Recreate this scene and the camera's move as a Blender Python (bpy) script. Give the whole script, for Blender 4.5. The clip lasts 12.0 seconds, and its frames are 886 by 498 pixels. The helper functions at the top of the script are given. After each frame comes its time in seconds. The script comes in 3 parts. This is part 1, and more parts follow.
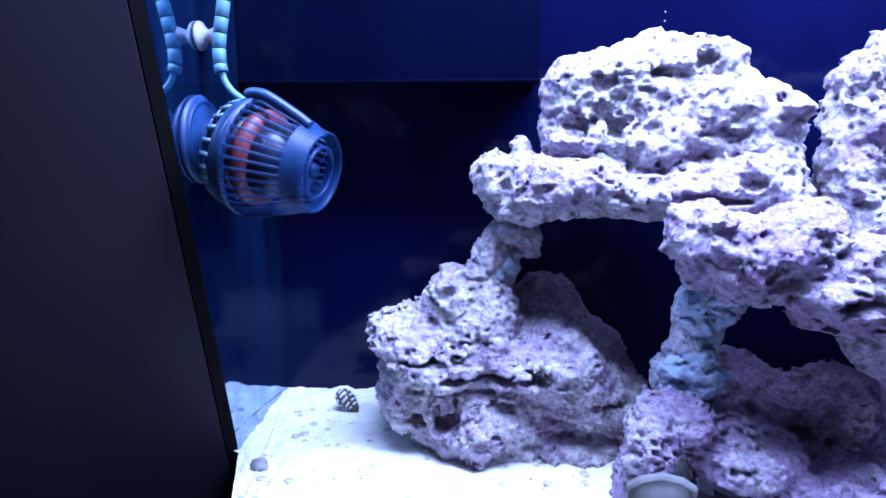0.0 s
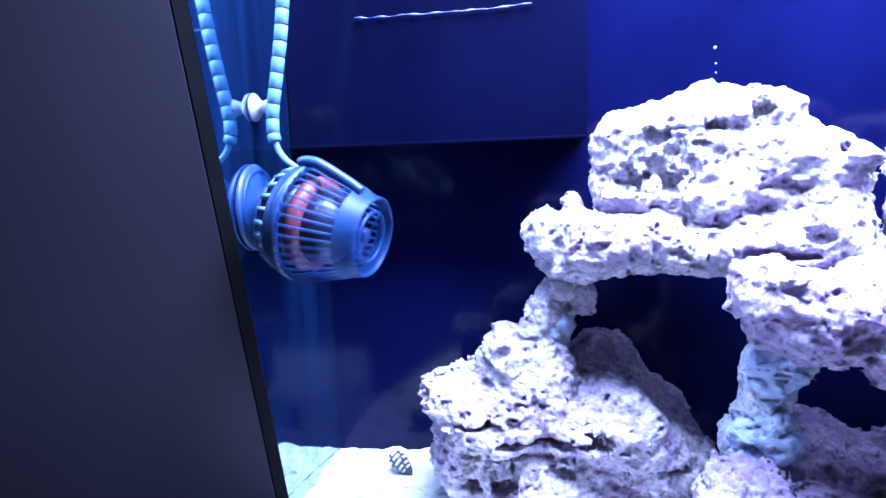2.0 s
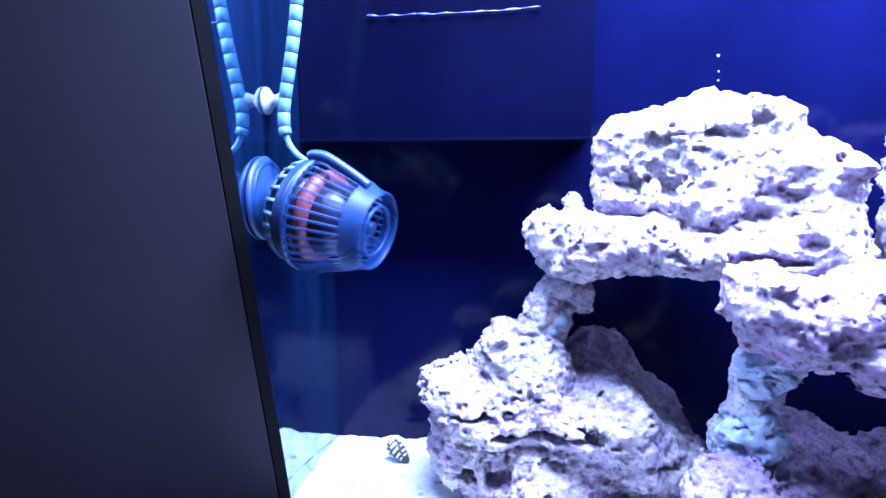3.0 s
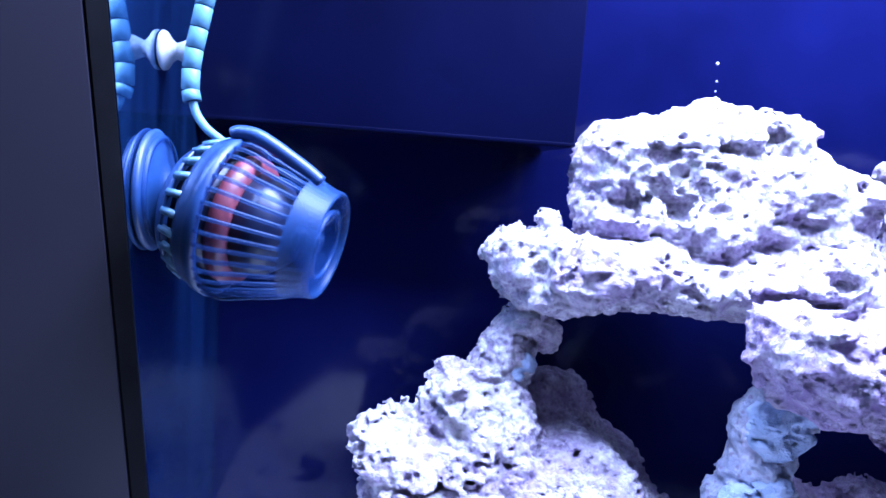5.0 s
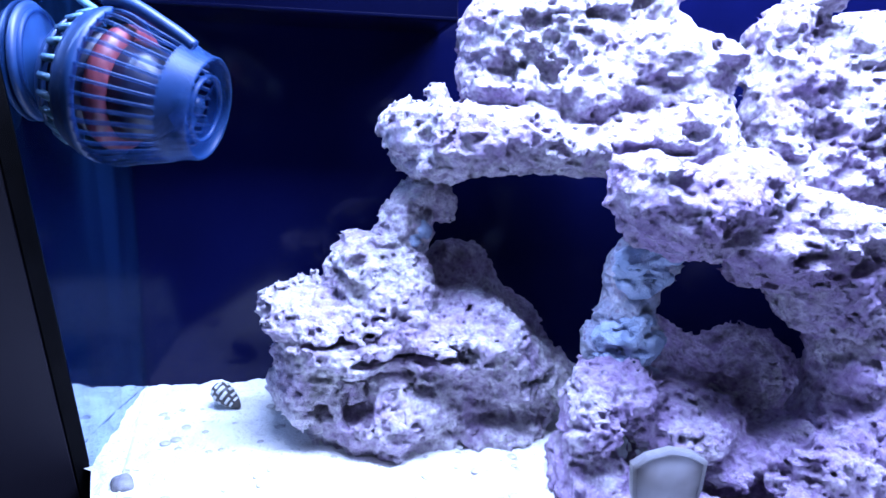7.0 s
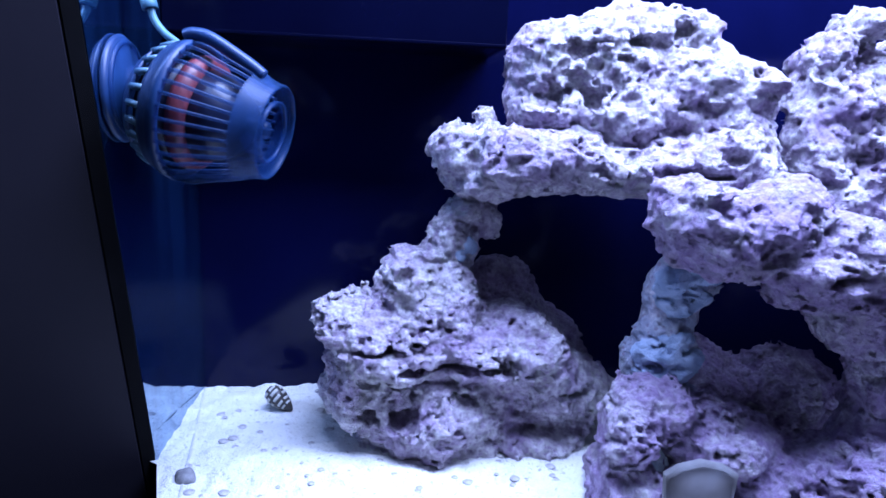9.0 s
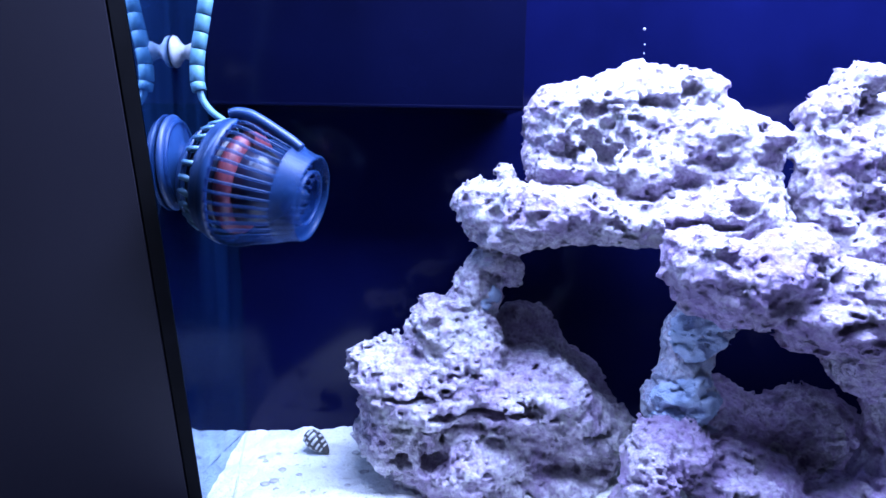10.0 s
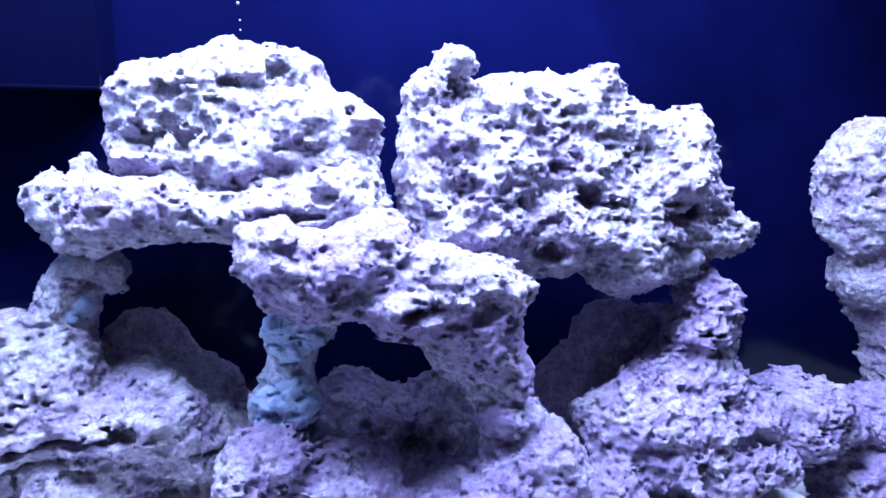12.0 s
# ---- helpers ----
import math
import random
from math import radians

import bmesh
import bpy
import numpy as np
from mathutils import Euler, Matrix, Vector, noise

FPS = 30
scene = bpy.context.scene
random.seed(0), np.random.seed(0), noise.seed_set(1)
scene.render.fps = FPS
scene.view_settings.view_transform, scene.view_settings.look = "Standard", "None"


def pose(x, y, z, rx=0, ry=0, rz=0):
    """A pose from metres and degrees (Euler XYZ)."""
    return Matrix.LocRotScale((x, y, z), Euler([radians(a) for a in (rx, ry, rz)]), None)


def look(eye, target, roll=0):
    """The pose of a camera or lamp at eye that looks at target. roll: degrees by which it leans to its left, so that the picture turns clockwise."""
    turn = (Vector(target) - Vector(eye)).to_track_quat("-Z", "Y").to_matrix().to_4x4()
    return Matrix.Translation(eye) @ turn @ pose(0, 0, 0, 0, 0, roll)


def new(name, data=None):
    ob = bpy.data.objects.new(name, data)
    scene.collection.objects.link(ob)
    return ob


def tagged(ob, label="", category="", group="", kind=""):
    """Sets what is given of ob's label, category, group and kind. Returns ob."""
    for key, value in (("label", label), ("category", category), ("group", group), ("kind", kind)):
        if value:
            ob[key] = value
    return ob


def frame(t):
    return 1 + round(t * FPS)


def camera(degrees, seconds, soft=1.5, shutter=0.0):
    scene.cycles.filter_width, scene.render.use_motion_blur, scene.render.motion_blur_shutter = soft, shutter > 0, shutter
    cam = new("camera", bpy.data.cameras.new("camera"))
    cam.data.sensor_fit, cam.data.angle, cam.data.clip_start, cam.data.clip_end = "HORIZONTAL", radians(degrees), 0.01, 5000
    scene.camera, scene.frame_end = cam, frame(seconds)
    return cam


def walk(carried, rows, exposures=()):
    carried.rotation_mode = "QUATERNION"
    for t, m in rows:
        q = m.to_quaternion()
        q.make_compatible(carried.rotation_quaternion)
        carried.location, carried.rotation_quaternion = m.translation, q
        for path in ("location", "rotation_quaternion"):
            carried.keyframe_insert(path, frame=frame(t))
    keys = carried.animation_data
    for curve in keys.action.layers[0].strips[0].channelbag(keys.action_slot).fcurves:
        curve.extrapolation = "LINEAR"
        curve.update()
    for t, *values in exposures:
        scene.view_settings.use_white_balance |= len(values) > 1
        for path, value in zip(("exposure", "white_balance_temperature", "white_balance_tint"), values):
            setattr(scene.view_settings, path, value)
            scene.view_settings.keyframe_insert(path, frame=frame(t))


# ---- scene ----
cam = camera(68.0, 12.0)
PATH = [
    (0, (0.062, -0.037, 1.322), (-0.113, 1.915, 0.921), -0.0),
    (0.5, (0.033, -0.04, 1.34), (-0.237, 1.906, 0.967), -0.5),
    (1, (0.042, -0.042, 1.343), (-0.257, 1.906, 1.002), -1.0),
    (1.5, (0.047, -0.032, 1.339), (-0.295, 1.915, 1.033), -1.2),
    (2, (0.055, -0.029, 1.336), (-0.256, 1.928, 1.069), -2.0),
    (2.5, (0.051, -0.042, 1.337), (-0.264, 1.916, 1.08), -0.8),
    (3, (0.058, -0.044, 1.34), (-0.263, 1.909, 1.053), -0.2),
    (3.2, (0.076, -0.026, 1.337), (-0.285, 1.917, 1.033), 0.4),
    (4.8, (-0.06, 0.087, 1.326), (0.098, 2.067, 1.092), 4.4),
    (5, (-0.06, 0.09, 1.324), (0.152, 2.066, 1.096), 4.2),
    (5.5, (-0.038, 0.082, 1.322), (0.222, 2.047, 1.054), 2.5),
    (6, (-0.027, 0.063, 1.32), (0.254, 2.028, 1.071), 2.1),
    (6.5, (-0.017, 0.06, 1.31), (0.299, 2.01, 0.996), 2.2),
    (7, (-0.002, 0.039, 1.281), (0.309, 1.969, 0.861), 2.1),
    (7.2, (0.007, 0.027, 1.276), (0.312, 1.946, 0.801), 1.5),
    (8.8, (0.015, 0.019, 1.29), (0.286, 1.946, 0.829), 0.8),
    (9, (-0.01, 0.014, 1.291), (0.178, 1.966, 0.896), 2.5),
    (9.5, (-0.03, -0.004, 1.307), (0.042, 1.97, 0.992), 2.4),
    (10, (-0.007, -0.019, 1.314), (0.082, 1.956, 1.015), 0.8),
    (10.5, (0.038, -0.023, 1.307), (0.252, 1.949, 1.054), 1.1),
    (11, (0.061, -0.029, 1.315), (0.341, 1.936, 1.077), 1.2),
    (11.5, (0.086, -0.017, 1.325), (0.507, 1.921, 1.068), 0.7),
    (12, (0.186, -0.003, 1.31), (0.816, 1.868, 0.992), 0.1),
]

EXPOSURES = [(0, -0.6), (0.5, -0.25), (1, 0.15), (1.5, 0.4), (3, 0.45), (5, 0.2), (6.5, 0.05), (7.2, -0.25), (8.8, -1.0), (9.5, -0.78), (10, -0.42), (10.5, -0.33), (12, -0.4)]
walk(cam, [(t, look(eye, target, roll)) for t, eye, target, roll in PATH], EXPOSURES)

# ---- world and lamps: a dark room, and the tank's own light bars overhead ----
world = bpy.data.worlds.new("dim_room")
scene.world = world
world.use_nodes = True
world.node_tree.nodes["Background"].inputs[0].default_value = (0.30, 0.32, 0.50, 1)
world.node_tree.nodes["Background"].inputs[1].default_value = 0.01


def area_lamp(name, where, target, size_x, size_y, watts, colour):
    data = bpy.data.lights.new(name, "AREA")
    data.shape, data.size, data.size_y, data.energy, data.color = "RECTANGLE", size_x, size_y, watts, colour
    lamp = new(name, data)
    lamp.matrix_world = look(where, target)
    return lamp


area_lamp("tank_light", (0.16, 0.41, 1.77), (0.17, 0.60, 1.0), 0.60, 0.24, 50.0, (0.41, 0.53, 1.0))
area_lamp("tank_light", (0.64, 0.42, 1.77), (0.62, 0.60, 1.0), 0.50, 0.24, 25.0, (0.38, 0.485, 1.0))


# ---- materials ----
def material(name, rough=0.6, metal=0.0):
    mat = bpy.data.materials.new(name)
    mat.use_nodes = True
    nodes, links = mat.node_tree.nodes, mat.node_tree.links
    shader = nodes["Principled BSDF"]
    shader.inputs["Roughness"].default_value, shader.inputs["Metallic"].default_value = rough, metal
    return mat, nodes, links, shader


def noise_node(nodes, links, scale, detail=4.0, rough=0.55, coords="Object"):
    tex, co = nodes.new("ShaderNodeTexNoise"), nodes.new("ShaderNodeTexCoord")
    tex.inputs["Scale"].default_value, tex.inputs["Detail"].default_value, tex.inputs["Roughness"].default_value = scale, detail, rough
    links.new(co.outputs[coords], tex.inputs["Vector"])
    return tex


def ramp(nodes, links, source, *stops):
    node = nodes.new("ShaderNodeValToRGB")
    while len(node.color_ramp.elements) < len(stops):
        node.color_ramp.elements.new(0.5)
    for element, (place, colour) in zip(node.color_ramp.elements, stops):
        element.position, element.color = place, (*colour, 1)
    links.new(source, node.inputs[0])
    return node


def mix(nodes, links, factor, a, b):
    node = nodes.new("ShaderNodeMix")
    node.data_type = "RGBA"
    for value, socket in ((factor, node.inputs[0]), (a, node.inputs[6]), (b, node.inputs[7])):
        if isinstance(value, (int, float)):
            socket.default_value = value
        elif isinstance(value, tuple):
            socket.default_value = (*value, 1)
        else:
            links.new(value, socket)
    return node.outputs[2]


def bump(nodes, links, shader, height, strength, distance):
    node = nodes.new("ShaderNodeBump")
    node.inputs["Strength"].default_value, node.inputs["Distance"].default_value = strength, distance
    links.new(height, node.inputs["Height"])
    links.new(node.outputs[0], shader.inputs["Normal"])


def mottled(name, dark, light, scale, rough=0.6, grain=0.0, metal=0.0, low=0.35, high=0.65):
    """A plain painted or moulded surface with soft blotches and fine relief."""
    mat, nodes, links, shader = material(name, rough, metal)
    tex = noise_node(nodes, links, scale)
    links.new(ramp(nodes, links, tex.outputs[0], (low, dark), (high, light)).outputs[0], shader.inputs["Base Color"])
    if grain:
        bump(nodes, links, shader, noise_node(nodes, links, scale * 9).outputs[0], grain, 0.002)
    return mat


def rock_material(name, coralline, purple):
    """Porous pale reef rock with crusts of purple algae; coralline is the crust's share."""
    mat, nodes, links, shader = material(name, 0.85)
    broad, fine = noise_node(nodes, links, 16, 6, 0.65), noise_node(nodes, links, 75, 6, 0.7)
    grain = noise_node(nodes, links, 420, 5, 0.7)
    stone = ramp(nodes, links, fine.outputs[0], (0.32, (0.32, 0.27, 0.35)), (0.48, (0.62, 0.56, 0.64)), (0.60, (0.88, 0.85, 0.87))).outputs[0]
    crust = ramp(nodes, links, broad.outputs[0], (0.62 - coralline, (0, 0, 0)), (0.80 - coralline, (1, 1, 1))).outputs[0]
    film = ramp(nodes, links, noise_node(nodes, links, 34, 4).outputs[0], (0.52, (0, 0, 0)), (0.72, (0.45, 0.45, 0.45))).outputs[0]
    colour = mix(nodes, links, crust, stone, mix(nodes, links, 0.55, stone, purple))
    colour = mix(nodes, links, film, colour, (0.40, 0.39, 0.31))
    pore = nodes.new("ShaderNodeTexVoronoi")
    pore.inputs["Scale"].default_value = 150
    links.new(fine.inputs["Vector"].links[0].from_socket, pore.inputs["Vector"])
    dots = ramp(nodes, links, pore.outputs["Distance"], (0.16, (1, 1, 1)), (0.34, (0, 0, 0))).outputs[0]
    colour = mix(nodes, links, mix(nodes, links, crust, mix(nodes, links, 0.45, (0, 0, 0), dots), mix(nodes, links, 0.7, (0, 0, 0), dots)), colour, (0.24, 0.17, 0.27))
    fleck = ramp(nodes, links, noise_node(nodes, links, 190, 6, 0.72).outputs[0], (0.52, (0, 0, 0)), (0.64, (0.65, 0.65, 0.65))).outputs[0]
    colour = mix(nodes, links, fleck, colour, mix(nodes, links, 0.3, purple, (0.34, 0.27, 0.36)))
    links.new(colour, shader.inputs["Base Color"])
    height = mix(nodes, links, 0.5, noise_node(nodes, links, 130, 8, 0.75).outputs[0], grain.outputs[0])
    bump(nodes, links, shader, mix(nodes, links, 0.3, height, pore.outputs["Distance"]), 1.0, 0.014)
    return mat


rock_pale = rock_material("pale_reef_rock", 0.17, (0.36, 0.21, 0.48))
rock_purple = rock_material("purple_reef_rock", 0.30, (0.30, 0.155, 0.45))
rock_blue = rock_material("putty_smeared_rock", 0.30, (0.30, 0.41, 0.60))
putty_blue = mottled("blue_grey_putty", (0.22, 0.30, 0.44), (0.38, 0.46, 0.60), 70, 0.8, 1.0)
back_navy = mottled("navy_back_panel", (0.0012, 0.0019, 0.0165), (0.0020, 0.0031, 0.028), 5, 0.12)
box_navy = mottled("navy_overflow_plastic", (0.0006, 0.0009, 0.0064), (0.0010, 0.0015, 0.0105), 6, 0.2)
for dark_panel in (back_navy, box_navy):
    dark_panel.node_tree.nodes["Principled BSDF"].inputs["Specular IOR Level"].default_value = 0.16
black_trim = mottled("black_silicone_trim", (0.0015, 0.0015, 0.002), (0.004, 0.004, 0.005), 30, 0.8)
black_trim.node_tree.nodes["Principled BSDF"].inputs["Specular IOR Level"].default_value = 0.08
panel_dark = mottled("dark_charcoal_panel", (0.0094, 0.0086, 0.0132), (0.0130, 0.0120, 0.0180), 3, 0.55)
panel_dark.node_tree.nodes["Principled BSDF"].inputs["Specular IOR Level"].default_value = 0.12
room_dark = mottled("dim_room_paint", (0.05, 0.05, 0.06), (0.08, 0.08, 0.09), 2, 0.8)
pump_blue = mottled("blue_tinted_plastic", (0.004, 0.024, 0.085), (0.008, 0.042, 0.135), 40, 0.45)
pump_dark = mottled("dark_blue_plastic", (0.004, 0.007, 0.025), (0.008, 0.015, 0.045), 40, 0.4)
motor_red = mottled("faded_red_plastic", (0.10, 0.018, 0.030), (0.24, 0.05, 0.06), 60, 0.45)
rib_pale = mottled("pale_blue_slot_rib", (0.05, 0.13, 0.20), (0.10, 0.20, 0.27), 60, 0.4)
chip_grey = mottled("pale_rubble", (0.34, 0.32, 0.31), (0.56, 0.54, 0.52), 150, 0.85, 0.5)
cable_blue = mottled("pale_blue_cable_wrap", (0.05, 0.15, 0.21), (0.09, 0.22, 0.28), 60, 0.5)
silicone_white = mottled("milky_silicone", (0.22, 0.23, 0.25), (0.40, 0.41, 0.43), 120, 0.5, 0.4)
shell_pale = mottled("pale_shell", (0.50, 0.50, 0.46), (0.68, 0.68, 0.62), 200, 0.45)
shell_dark = mottled("dark_shell_band", (0.03, 0.03, 0.03), (0.09, 0.08, 0.07), 200, 0.45)
stone_grey = mottled("grey_pebble", (0.16, 0.16, 0.17), (0.30, 0.30, 0.30), 120, 0.8, 0.5)
frosted, nodes, links, shader = material("frosted_plastic", 0.4)
shader.inputs["Base Color"].default_value = (0.30, 0.30, 0.31, 1)
glow, blend = nodes.new("ShaderNodeBsdfTranslucent"), nodes.new("ShaderNodeMixShader")
links.new(ramp(nodes, links, noise_node(nodes, links, 40).outputs[0], (0.35, (0.45, 0.43, 0.42)), (0.65, (0.72, 0.73, 0.76))).outputs[0], glow.inputs[0])
blend.inputs[0].default_value = 0.7
links.new(shader.outputs[0], blend.inputs[1])
links.new(glow.outputs[0], blend.inputs[2])
links.new(blend.outputs[0], nodes["Material Output"].inputs["Surface"])
# pale blotches paint the water surface's reflection along the weir
weir_blue = mottled("weir_edge_with_glint", (0.01, 0.012, 0.09), (0.12, 0.14, 0.34), 60, 0.1)

sand_white, nodes, links, shader = material("white_coral_sand", 0.9)
speck = noise_node(nodes, links, 330, 3, 0.7)
drift = noise_node(nodes, links, 26, 5)
links.new(mix(nodes, links, ramp(nodes, links, speck.outputs[0], (0.30, (1, 1, 1)), (0.42, (0, 0, 0))).outputs[0],
              ramp(nodes, links, drift.outputs[0], (0.3, (0.68, 0.68, 0.64)), (0.6, (0.84, 0.84, 0.80))).outputs[0], (0.34, 0.33, 0.28)), shader.inputs["Base Color"])
bump(nodes, links, shader, mix(nodes, links, 0.4, drift.outputs[0], speck.outputs[0]), 1.0, 0.006)

# side glass: mirrors the water inside, under a thin film of blue-lit algae
side_glass, nodes, links, shader = material("side_glass_with_film", 0.06)
film = noise_node(nodes, links, 14, 6)
stretch = nodes.new("ShaderNodeMapping")
stretch.inputs["Scale"].default_value = (1.0, 3.0, 0.22)
links.new(film.inputs["Vector"].links[0].from_socket, stretch.inputs["Vector"])
links.new(stretch.outputs[0], film.inputs["Vector"])
shader.inputs["Base Color"].default_value = (0.005, 0.022, 0.070, 1)
gloss, blend = nodes.new("ShaderNodeBsdfGlossy"), nodes.new("ShaderNodeMixShader")
gloss.inputs["Roughness"].default_value, gloss.inputs["Color"].default_value = 0.05, (0.42, 0.56, 0.70, 1)
links.new(ramp(nodes, links, film.outputs[0], (0.3, (0.58, 0.58, 0.58)), (0.7, (0.90, 0.90, 0.90))).outputs[0], blend.inputs[0])
links.new(shader.outputs[0], blend.inputs[1])
links.new(gloss.outputs[0], blend.inputs[2])
links.new(blend.outputs[0], nodes["Material Output"].inputs["Surface"])

# front glass: clear, with a trace of reflection
clear_glass, nodes, links, shader = material("clear_front_glass", 0.0)
clear, gloss, blend = nodes.new("ShaderNodeBsdfTransparent"), nodes.new("ShaderNodeBsdfGlossy"), nodes.new("ShaderNodeMixShader")
gloss.inputs["Roughness"].default_value = 0.02
blend.inputs[0].default_value = 0.02
links.new(clear.outputs[0], blend.inputs[1])
links.new(gloss.outputs[0], blend.inputs[2])
links.new(blend.outputs[0], nodes["Material Output"].inputs["Surface"])

# clear blue plastic of the pump cage
cage_clear, nodes, links, shader = material("clear_blue_cage_plastic", 0.45)
shader.inputs["Base Color"].default_value = (0.012, 0.056, 0.165, 1)
see, blend = nodes.new("ShaderNodeBsdfTransparent"), nodes.new("ShaderNodeMixShader")
see.inputs[0].default_value = (0.75, 0.85, 1.0, 1)
blend.inputs[0].default_value = 0.36
links.new(see.outputs[0], blend.inputs[1])
links.new(shader.outputs[0], blend.inputs[2])
links.new(blend.outputs[0], nodes["Material Output"].inputs["Surface"])


# ---- mesh helpers ----
def mesh_object(name, bm, mat, smooth=False):
    mesh = bpy.data.meshes.new(name)
    bm.normal_update()
    bm.to_mesh(mesh)
    bm.free()
    mesh.materials.append(mat)
    if smooth:
        mesh.shade_smooth()
    return new(name, mesh)


def part(name, bm, mat, parent, label="", smooth=False):
    ob = mesh_object(name, bm, mat, smooth)
    ob.parent = parent
    if label:
        tagged(ob, label)
    return ob


def block(lo, hi, bevel=0.0, m=None):
    bm = bmesh.new()
    lo, hi = Vector(lo), Vector(hi)
    bmesh.ops.create_cube(bm, size=1, matrix=Matrix.Translation((lo + hi) / 2) @ Matrix.Diagonal((*(hi - lo), 1)))
    if bevel:
        bmesh.ops.bevel(bm, geom=bm.edges[:], offset=bevel, segments=2, affect="EDGES", profile=0.6)
    if m is not None:
        bm.transform(m)
    return bm


def lathe(profile, m, steps=48, arc=(0.0, 2 * math.pi)):
    """Turns (along, radius) pairs about the local z axis, and poses the result."""
    bm = bmesh.new()
    whole = arc[1] - arc[0] > 6.28
    count = steps if whole else steps + 1
    rings = [[bm.verts.new((r * math.cos(a), r * math.sin(a), s)) for a in (arc[0] + (arc[1] - arc[0]) * n / steps for n in range(count))] for s, r in profile]
    for one, two in zip(rings, rings[1:]):
        for n in range(steps):
            bm.faces.new((one[n], one[(n + 1) % count], two[(n + 1) % count], two[n]))
    bm.transform(m)
    return bm


def tube(points, radius, sides=10):
    """A round bar along a smooth line through the points, with closed ends."""
    bm = bmesh.new()
    points = [Vector(p) for p in points]
    rings = []
    for n, p in enumerate(points):
        way = (points[min(n + 1, len(points) - 1)] - points[max(n - 1, 0)]).normalized()
        side = way.cross(Vector((0, 0, 1)) if abs(way.y) > 0.8 else Vector((0, 1, 0.13))).normalized()
        up = side.cross(way)
        r = radius[n] if isinstance(radius, list) else radius
        rings.append([bm.verts.new(p + r * (math.cos(a) * side + math.sin(a) * up)) for a in (2 * math.pi * k / sides for k in range(sides))])
    for one, two in zip(rings, rings[1:]):
        for k in range(sides):
            bm.faces.new((one[k], one[(k + 1) % sides], two[(k + 1) % sides], two[k]))
    bm.faces.new(rings[0][::-1])
    bm.faces.new(rings[-1])
    return bm


def spline(points, steps=8):
    """Points along a Catmull-Rom curve."""
    p = [Vector(points[0])] + [Vector(q) for q in points] + [Vector(points[-1])]
    out = []
    for a, b, c, d in zip(p, p[1:], p[2:], p[3:]):
        for n in range(steps):
            t = n / steps
            out.append(0.5 * (2 * b + (c - a) * t + (2 * a - 5 * b + 4 * c - d) * t * t + (3 * b - a - 3 * c + d) * t ** 3))
    return out + [p[-1]]


# ---- porous rock: blended lumps, roughened and pitted in space, then skinned ----
def value_noise(p, salt):
    """Smooth noise from -1 to 1 with one random value a lattice point."""
    p = p.astype(np.float32)
    base = np.floor(p).astype(np.int32)
    f = p - base
    f = f * f * (3 - 2 * f)
    low = base.min(0)
    base -= low
    size = base.max(0) + 2
    table = np.random.default_rng(salt).random(size).astype(np.float32).ravel()
    at = (base[:, 0] * size[1] + base[:, 1]) * size[2] + base[:, 2]
    total = np.zeros(len(p), np.float32)
    for dx in (0, 1):
        for dy in (0, 1):
            w = (f[:, 0] if dx else 1 - f[:, 0]) * (f[:, 1] if dy else 1 - f[:, 1])
            here = at + (dx * size[1] + dy) * size[2]
            total += w * (table[here] * (1 - f[:, 2]) + table[here + 1] * f[:, 2])
    return 2 * total - 1


def cell_noise(p, salt):
    """Distance to the nearest of one scattered point a cell."""
    p = p.astype(np.float32)
    base = np.floor(p).astype(np.int32)
    low = base.min(0) - 1
    base -= low
    p = p - low
    size = base.max(0) + 2
    table = np.random.default_rng(salt).random((*size, 3)).astype(np.float32)
    table += np.stack(np.meshgrid(*[np.arange(n) for n in size], indexing="ij"), -1)
    tx, ty, tz = (np.ascontiguousarray(table[..., n]).ravel() for n in range(3))
    at = (base[:, 0] * size[1] + base[:, 1]) * size[2] + base[:, 2]
    x, y, z = (np.ascontiguousarray(p[:, n]) for n in range(3))
    best = np.full(len(p), 9.0, np.float32)
    for dx in (-1, 0, 1):
        for dy in (-1, 0, 1):
            for dz in (-1, 0, 1):
                here = at + (dx * size[1] + dy) * size[2] + dz
                best = np.minimum(best, (tx[here] - x) ** 2 + (ty[here] - y) ** 2 + (tz[here] - z) ** 2)
    return np.sqrt(best)


def lumps_field(lumps, p, blend):
    p = p.astype(np.float32)
    field = np.full(len(p), 1.0, np.float32)
    for x, y, z, a, b, c in lumps:
        q = p - (x, y, z)
        k0 = np.sqrt((q[:, 0] / a) ** 2 + (q[:, 1] / b) ** 2 + (q[:, 2] / c) ** 2)
        k1 = np.sqrt((q[:, 0] / a ** 2) ** 2 + (q[:, 1] / b ** 2) ** 2 + (q[:, 2] / c ** 2) ** 2) + 1e-6
        d = k0 * (k0 - 1) / k1
        h = np.clip(0.5 + 0.5 * (d - field) / blend, 0, 1)
        field = d * (1 - h) + field * h - blend * h * (1 - h)
    return field


